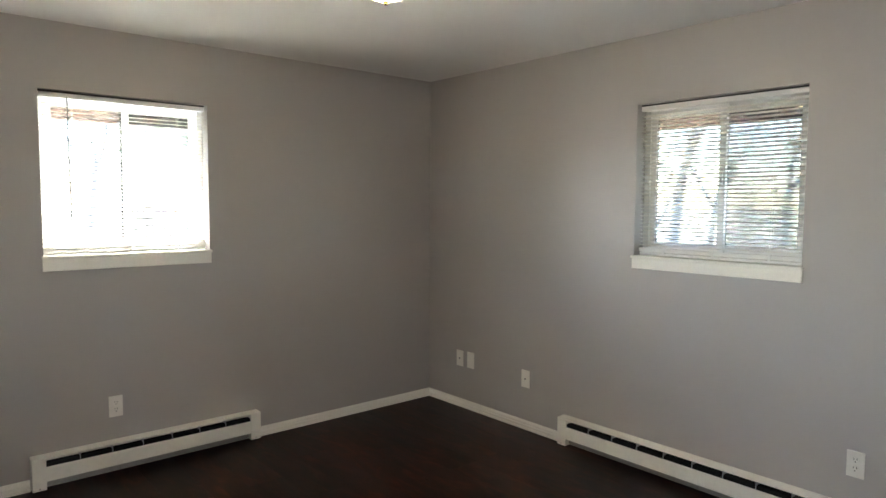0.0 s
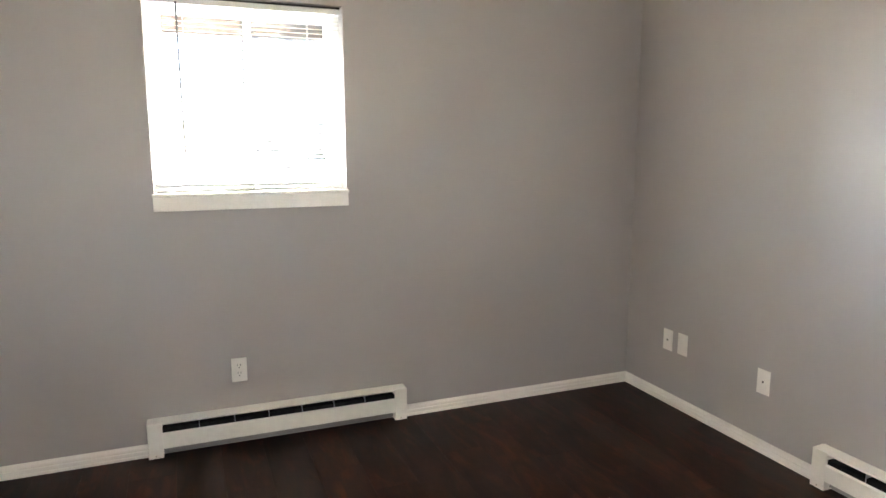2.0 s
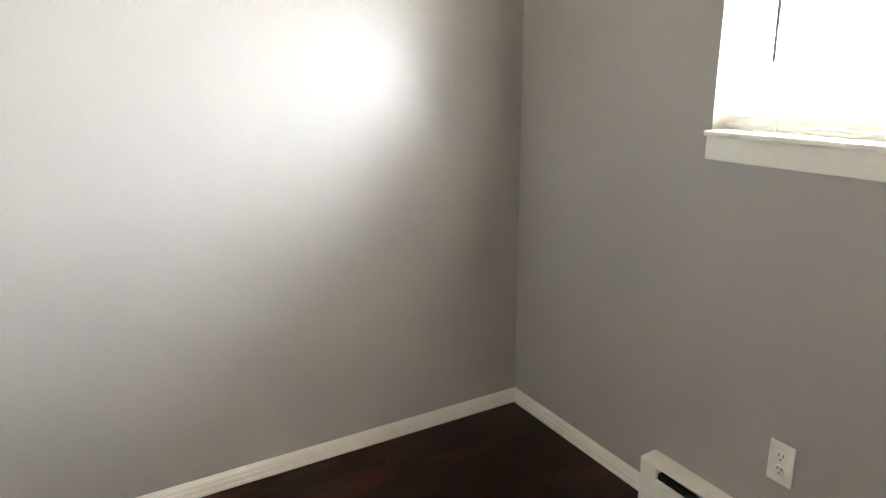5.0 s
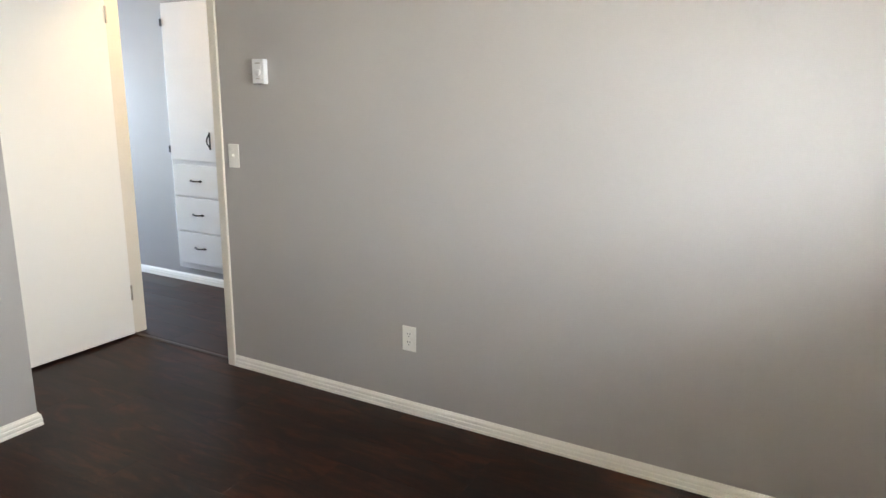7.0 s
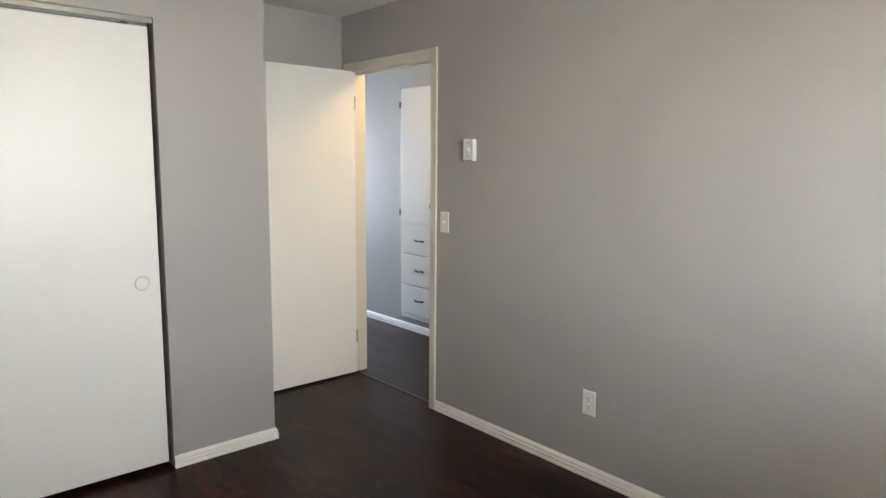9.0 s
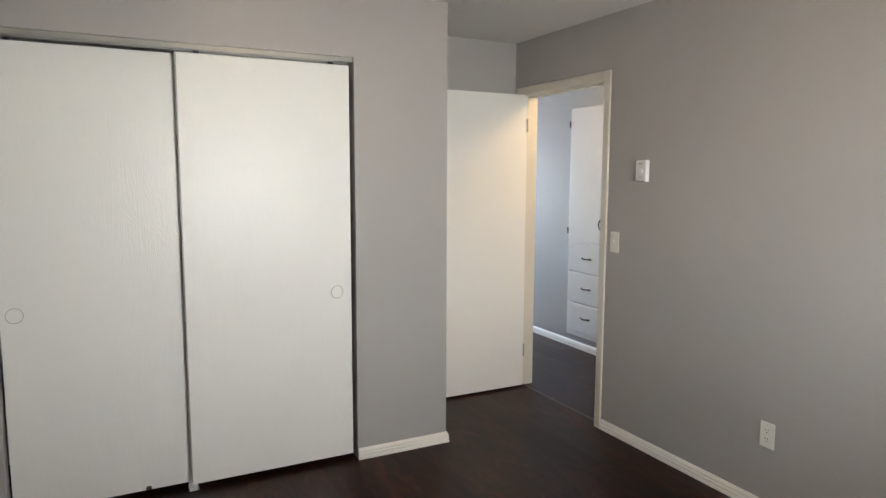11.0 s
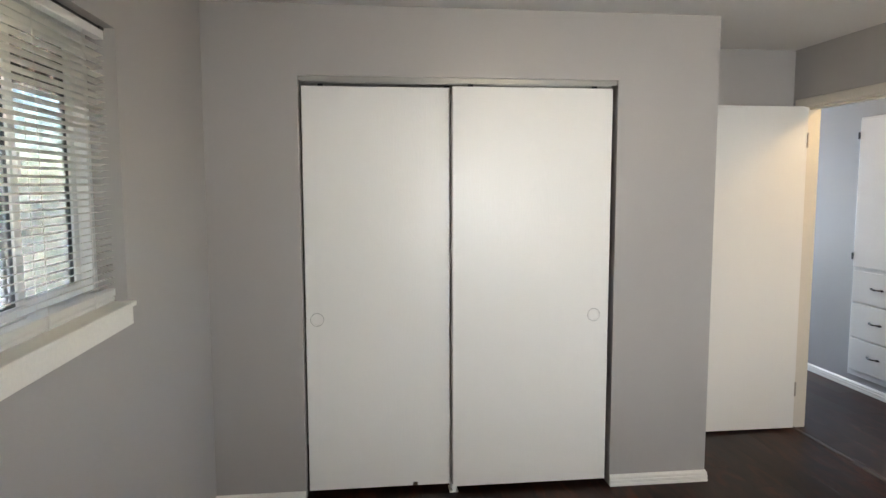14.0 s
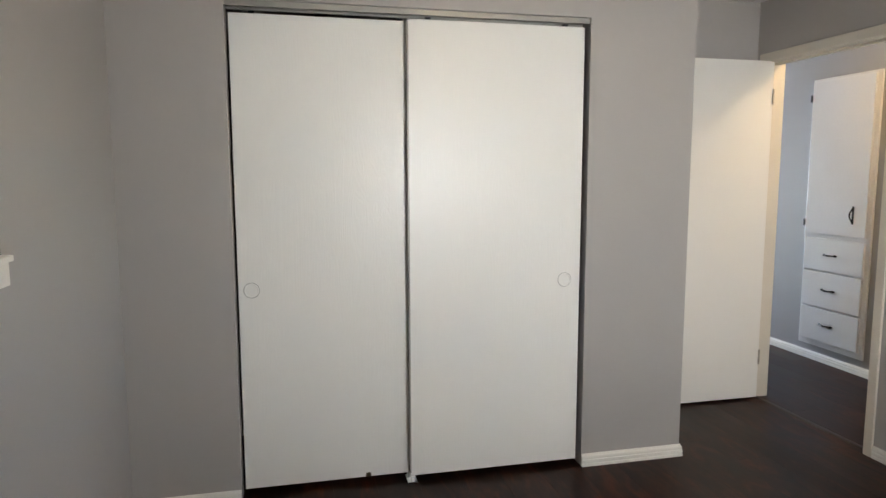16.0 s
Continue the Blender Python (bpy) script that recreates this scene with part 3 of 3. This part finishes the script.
def thermostat():
    ob = thing("thermostat", (0, 0, 0), "white line-voltage wall thermostat with a dial", "thermostat")
    part("body", one_box((-0.036, -0.030, -0.057), (0.036, -0.0005, 0.057), 0.004), THERM, ob)
    part("dial_recess", one_box((-0.020, -0.0315, -0.036), (0.020, -0.0295, 0.030), 0.0008), THERM, ob)
    part("dial", lathe([(0, 0.007), (0.012, 0.0065), (0.0145, 0.005), (0.015, 0)], 24, Matrix.Translation((0.004, -0.0312, -0.004)) @ pose(0, 0, 0, 90)), THERM, ob, smooth=True)
    part("mark", one_box((-0.016, -0.0308, 0.036), (0.016, -0.0296, 0.040)), STEEL, ob, "grey printed bar")
    part("mark", one_box((-0.010, -0.0322, -0.033), (0.010, -0.0312, -0.030)), STEEL, ob, "grey printed bar")
    for k in range(9):
        x = -0.029 + k * 0.0072
        part("vent_slot", one_box((x, -0.0305, -0.0572), (x + 0.003, -0.006, -0.052)), SLOT, ob)
    return ob


thermostat().matrix_basis = pose(XW, -3.200, 1.529, 0, 0, 90)

# ---- the open bedroom door ----


def hinge_parts(parent, x, y, z, mat, tall=0.09):
    hg = part("hinge", one_box((x - 0.002, y - 0.014, z - tall / 2), (x + 0.002, y + 0.016, z + tall / 2), 0.0006), mat, parent, "worn steel butt hinge")
    part("knuckle", tube(bmesh.new(), [(x + 0.004, y + 0.017, z - tall / 2), (x + 0.004, y + 0.017, z + tall / 2)], [0.0055, 0.0055], 10), mat, hg)


door = thing("bedroom_door", (-3.448, -4.338, 0), "cream painted flat oak-veneer door standing fully open", "door")
part("leaf", one_box((0.0, -0.034, 0.014), (0.812, 0, 2.046), 0.0015), DOOR, door)
for z in (0.27, 1.84):
    hinge_parts(door, -0.003, -0.012, z, STEEL)
for y, s in ((0.0, 1), (-0.036, -1)):
    kb = part("door_knob", lathe([(0, 0), (0.031, 0), (0.032, 0.003), (0.028, 0.007), (0.012, 0.010), (0.011, 0.030), (0.020, 0.036), (0.027, 0.046), (0.026, 0.058), (0.018, 0.064), (0, 0.066)], 28, Matrix.Translation((0.742, y, 0.95)) @ pose(0, 0, 0, -90 * s)), STEEL, door, "steel door knob", True)

# ---- sliding closet doors ----


def closet_door(x0, x1, y, z0, z1, pull_x, label):
    ob = thing("closet_door", ((x0 + x1) / 2, y, 0), label, "closet door", "sliding closet doors")
    h = (x1 - x0) / 2
    c = (x0 + x1) / 2
    r, pz = 0.0285, 0.906
    px = pull_x - c
    bm = one_box((-h, -0.026, z0), (h, 0, z1), 0.0012)
    panel = part("panel", bm, CLOSET, ob)
    cup = [(r + 0.003, 0.0), (r + 0.0025, 0.0034), (r + 0.0005, 0.0042), (r - 0.0022, 0.0036), (r - 0.0035, 0.0008), (0, 0.0005)]
    part("finger_pull", lathe(cup, 36, Matrix.Translation((px, 0, pz)) @ pose(0, 0, 0, -90)), CLOSET, ob, "white round flush pull", True)
    # Flat grey ring paints the shade that lies round the pull's rim.
    part("pull_gap", lathe([(r + 0.0028, 0.0), (r + 0.0028, 0.0007), (r + 0.0046, 0.0007), (r + 0.0046, 0.0)], 36, Matrix.Translation((px, 0, pz)) @ pose(0, 0, 0, -90)), RIM_SHADE, ob, "thin grey ring drawn as the shade round the pull's rim")
    # Hangers are coloured black to merge with the shade above the doors.
    for x in (-h + 0.09, h - 0.09):
        hg = part("hanger", one_box((x - 0.012, -0.023, z1 - 0.02), (x + 0.012, -0.010, z1 + 0.012), 0.001), GASKET, ob, "small roller hanger, coloured black like the shaded gap")
    return ob


closet_door(-1.971, -1.165, -3.746, 0.029, 2.044, -1.895, "white painted flat sliding closet door, front leaf")
rear = closet_door(-1.233, -0.441, -3.786, 0.028, 2.042, -0.495, "white painted flat sliding closet door, chipped at the bottom")
chip = bmesh.new()
for k in range(7):
    x = random.uniform(-0.018, 0.018)
    box(chip, (x - random.uniform(0.003, 0.009), -0.0018, 0.0355), (x + random.uniform(0.003, 0.009), 0.0012, 0.045 + random.uniform(0.002, 0.014)))
ch = part("chip", chip, RAWWOOD, rear, "bare brown chipped edge")
ch.location = (-0.983 + 0.837, 0, -0.008)
# Grey strip added in place of the shade on the front door's side.
edge_shade = part("edge_strip", one_box((-0.406, -0.030, 0.042), (-0.4005, 0.0015, 2.038), 0.001), TRACK, [o for o in bpy.data.objects if o.name == "closet_door"][0], "grey strip drawn as the shaded side edge of the door")
edge_shade.location = (0.806, 0, 0)

track = thing("closet_track", (0, YS, 0), "brushed metal sliding door track under the opening's head", "door track", kind="structure")
part("fascia", one_box((CX[0] + 0.001, -0.016, 2.058), (CX[1] - 0.001, -0.0135, CZ - 0.004), 0.0006), TRACK, track)
part("top_channel", one_box((CX[0] + 0.001, -0.092, CZ - 0.010), (CX[1] - 0.001, -0.0155, CZ - 0.0005)), TRACK, track)
part("rear_rail", one_box((CX[0] + 0.001, -0.094, 2.060), (CX[1] - 0.001, -0.091, CZ - 0.010)), TRACK, track)
guide = thing("floor_guide", (-1.172, YS - 0.022, 0), "small white plastic floor guide for the closet doors", "door guide")
part("base", one_box((-0.022, -0.075, 0.0005), (0.022, 0.004, 0.005), 0.001), VINYL, guide)
part("fin", one_box((-0.008, -0.003, 0.005), (0.008, 0.003, 0.026), 0.0015), VINYL, guide)
part("fin", one_box((-0.018, -0.041, 0.005), (0.018, -0.036, 0.034), 0.0012), VINYL, guide)

# ---- built-in linen cabinet in the hallway ----
CAB = (-5.133, -4.555)
cab = thing("linen_cabinet", (XH, 0, 0), "white painted built-in linen cabinet with one door and three drawers", "cabinet")
fr = bmesh.new()
zs = (0.112, 2.070)
box(fr, (0.0005, CAB[0], zs[0]), (0.018, CAB[0] + 0.026, zs[1]), 0.0015)
box(fr, (0.0005, CAB[1] - 0.036, zs[0]), (0.018, CAB[1], zs[1]), 0.0015)
box(fr, (0.0005, CAB[0] + 0.026, zs[0]), (0.018, CAB[1] - 0.036, zs[0] + 0.045), 0.0015)
box(fr, (0.0005, CAB[0] + 0.026, zs[1] - 0.03), (0.018, CAB[1] - 0.036, zs[1]), 0.0015)
box(fr, (0.0005, CAB[0] + 0.026, 0.920), (0.018, CAB[1] - 0.036, 0.965), 0.0015)
part("face_frame", fr, CABINET, cab)
part("carcass_back", one_box((0.0005, CAB[0] + 0.02, zs[0] + 0.02), (0.008, CAB[1] - 0.02, zs[1] - 0.02)), CABINET, cab)
dr = part("cabinet_door", one_box((0.0185, CAB[0] + 0.016, 0.950), (0.036, CAB[1] - 0.030, 2.050), 0.003), CABINET, cab)
h0 = part("hinge", one_box((0.0185, CAB[0] + 0.001, 1.910), (0.041, CAB[0] + 0.018, 1.960), 0.001), BRONZE, dr, "small black hinge")
h1 = part("hinge", one_box((0.0185, CAB[0] + 0.001, 1.003), (0.041, CAB[0] + 0.018, 1.053), 0.001), BRONZE, dr, "small black hinge")
holder = part("handle_base", one_box((0.0355, -4.701, 1.040), (0.038, -4.685, 1.165), 0.001), BRONZE, dr)
bm = bmesh.new()
pts = [(0.037, -0.058), (0.046, -0.040), (0.062, -0.020), (0.066, 0.0), (0.062, 0.020), (0.046, 0.040), (0.037, 0.058)]
tube(bm, [(d, -4.693, 1.103 + s) for d, s in pts], [0.005, 0.006, 0.005, 0.0065, 0.005, 0.006, 0.005], 10)
part("handle", bm, BRONZE, dr, "black cast bow handle", True)
for z0, z1, hz in ((0.682, 0.920, 0.803), (0.412, 0.672, 0.546), (0.157, 0.402, 0.288)):
    d = part("drawer_front", one_box((0.0185, CAB[0] + 0.022, z0), (0.036, CAB[1] - 0.032, z1), 0.004), CABINET, cab)
    bm = bmesh.new()
    pts = [(0.037, -0.064), (0.040, -0.050), (0.045, -0.036), (0.060, -0.020), (0.063, 0.0), (0.060, 0.020), (0.045, 0.036), (0.040, 0.050), (0.037, 0.064)]
    tube(bm, [(q, -4.866 + s, hz) for q, s in pts], [0.003, 0.009, 0.0055, 0.0048, 0.0065, 0.0048, 0.0055, 0.009, 0.003], 10)
    part("handle", bm, BRONZE, d, "black cast bow handle", True)

# ---- ceiling lamps ----


def dome_lamp(label, lit):
    ob = thing("ceiling_lamp", (0, 0, 0), label, "ceiling lamp", "flush ceiling lamps")
    part("pan", lathe([(0, 0), (0.150, 0), (0.152, -0.006), (0.146, -0.020), (0.138, -0.022), (0.138, -0.012), (0, -0.012)], 48), BRASS, ob, smooth=True)
    part("dome", lathe([(0.143, -0.022), (0.140, -0.056), (0.124, -0.096), (0.098, -0.142), (0.062, -0.174), (0.020, -0.190), (0.0, -0.1905)], 48), lit, ob, "lit frosted glass dome", True)
    part("finial", lathe([(0.012, -0.189), (0.012, -0.192), (0.007, -0.194), (0.009, -0.199), (0.005, -0.203), (0, -0.204)], 20), BRASS, ob, "brass finial", True)
    return ob


dome_lamp("lit frosted glass dome lamp with a brass finial", DOME).matrix_basis = pose(-1.775, -1.895, ZC)
dome_lamp("brightly lit frosted glass dome lamp on the hallway ceiling", HALLDOME).matrix_basis = pose(-3.97, -3.75, ZC)

# ---- threshold strip, floor planks ----
strip = extrude([(0.0, 0.0005), (0.034, 0.0005), (0.030, 0.005), (0.022, 0.007), (0.012, 0.007), (0.004, 0.005)], DY[1] - DY[0] - 0.004)
st = structure("threshold_strip", strip, STRIP, "dark wooden threshold strip in the doorway", "threshold")
st.matrix_basis = pose(XW - 0.055, DY[0] + 0.002, 0, 0, 0, 90)

# ---- outdoors ----
structure("ground", one_box((-300, -300, -0.9), (300, 300, -0.6)), GROUND, "dry winter lawn round the house", "ground")
structure("roof", one_box((-6.0, -11.0, 2.52), (XE + OUT + 0.42, YN + OUT + 0.26, 2.60)), ROOF, "low dark roof with wide eaves", "roof")
eaves = thing("eaves", (0, 0, 0), "reddish brown boarded soffit under the roof eaves", "soffit", kind="structure")
part("fascia", one_box((-6.0, YN + OUT + 0.225, 1.955), (XE + OUT + 0.41, YN + OUT + 0.25, 2.52)), SOFFIT, eaves)
part("fascia", one_box((XE + OUT + 0.385, -8.0, 1.955), (XE + OUT + 0.41, YN + OUT + 0.225, 2.52)), SOFFIT, eaves)
for k in range(4):
    a, b = OUT + 0.003 + k * 0.0955, OUT + 0.003 + k * 0.0955 + 0.0925
    part("board", one_box((XE + a, -8.0, 2.050), (XE + b, YN + OUT + 0.224, 2.064), 0.002, 1), SOFFIT, eaves)
for k in range(3):
    a = OUT + 0.002 + k * 0.0745
    part("board", one_box((-6.0, YN + a, 2.050), (XE + OUT, YN + a + 0.072, 2.064), 0.002, 1), SOFFIT, eaves)


def tree(x, y, height, girth, seed, leaves, label):
    """A bare tree: a leaning trunk that forks and forks again, with a thin scatter of old leaves."""
    rnd = random.Random(seed)
    ob = thing("tree", (x, y, -0.6), label, "tree", "trees outside")
    trunk, limbs, foliage = bmesh.new(), bmesh.new(), bmesh.new()

    def grow(bm, start, way, length, r, level):
        pts, rad, p, d = [start], [r], Vector(start), Vector(way).normalized()
        steps = 5
        for k in range(steps):
            d = (d + Vector((rnd.uniform(-0.16, 0.16), rnd.uniform(-0.16, 0.16), rnd.uniform(-0.04, 0.12)))).normalized()
            p = p + d * length / steps
            pts.append(p.copy())
            rad.append(r * (1 - 0.5 * (k + 1) / steps))
        tube(bm, pts, rad, max(5, 9 - 2 * level))
        if level < 4:
            for k in range(3 if level < 3 else 2):
                at = rnd.randint(2, steps)
                turn = Vector((rnd.uniform(-1, 1), rnd.uniform(-1, 1), rnd.uniform(-0.1, 0.7))).normalized()
                grow(limbs, pts[at], (d * 0.75 + turn * 0.75), length * rnd.uniform(0.55, 0.78), rad[at] * 0.68, level + 1)
        elif leaves:
            for k in range(leaves):
                c = pts[rnd.randint(1, steps)] + Vector([rnd.gauss(0, 0.10) for _ in range(3)])
                u = Vector([rnd.gauss(0, 1) for _ in range(3)]).normalized() * rnd.uniform(0.025, 0.05)
                v = u.cross(Vector([rnd.gauss(0, 1) for _ in range(3)])).normalized() * rnd.uniform(0.02, 0.035)
                foliage.faces.new([foliage.verts.new(q) for q in (c - u, c + v, c + u, c - v)])

    grow(trunk, Vector((0, 0, 0)), (rnd.uniform(-0.2, 0.2), rnd.uniform(-0.2, 0.2), 1), height * 0.45, girth, 0)
    part("trunk", trunk, BARK, ob, smooth=True)
    part("limbs", limbs, BARK, ob, "forking bare limbs and twigs")
    if leaves:
        tagged(part("crown", foliage, LEAF, ob, "thin scatter of brown leaves"), kind="stuff")


SPOTS = [(8.5, 3.0, 8.5, 0.15, 3), (9.1, 0.35, 8.5, 0.15, 3), (11.0, 1.6, 6.5, 0.10, 9), (-0.6, 16.0, 7.0, 0.14, 0), (1.4, 18.5, 8.0, 0.17, 1), (4.2, 19.0, 7.5, 0.16, 1)]
spread = random.Random(8)
for k in range(13):
    far, way = spread.uniform(9, 20), radians(-14 + 5.2 * k + spread.uniform(-2, 2))
    SPOTS.append((far * math.cos(way), -2.0 + far * math.sin(way), spread.uniform(4.5, 7.5), spread.uniform(0.08, 0.14), spread.choice((4, 7, 10))))
for k, (x, y, hgt, g, lv) in enumerate(SPOTS):
    tree(x, y, hgt, g, 11 + k, lv, "leafless tree with forking limbs beyond the window")

# ---- floor: laminate planks over a dark base ----
floor = structure("floor", one_box((-4.585, -10.1, -0.09), (XE, YN, -0.0085)), BASE, "dark cherry laminate plank floor with a soft sheen", "floor")
PW, PL = 0.192, 1.21


def plank_mesh(w, length):
    return mesh_of("plank", one_box((0, 0, -0.0083), (w - 0.0001, length - 0.0001, 0), 0.0003, 1), FLOOR)


whole = plank_mesh(PW, PL)


def lay(x0, x1, y0, y1, seed):
    rnd = random.Random(seed)
    x = x0
    while x < x1 - 0.001:
        w = min(PW, x1 - x)
        y = y0 - rnd.choice((0.15, 0.35, 0.6, 0.85, 1.05))
        while y < y1 - 0.001:
            a, b = max(y, y0), min(y + PL, y1)
            if b - a > 0.002:
                full = w > PW - 1e-6 and b - a > PL - 1e-6
                ob = new("plank", whole if full else plank_mesh(w, b - a))
                ob.location = (x, a, 0)
                ob.parent = floor
            y += PL
        x += w


lay(XW - 0.072, XE, YB, YN, 3)
lay(XH, XW - 0.072, -10.0, -1.0, 5)
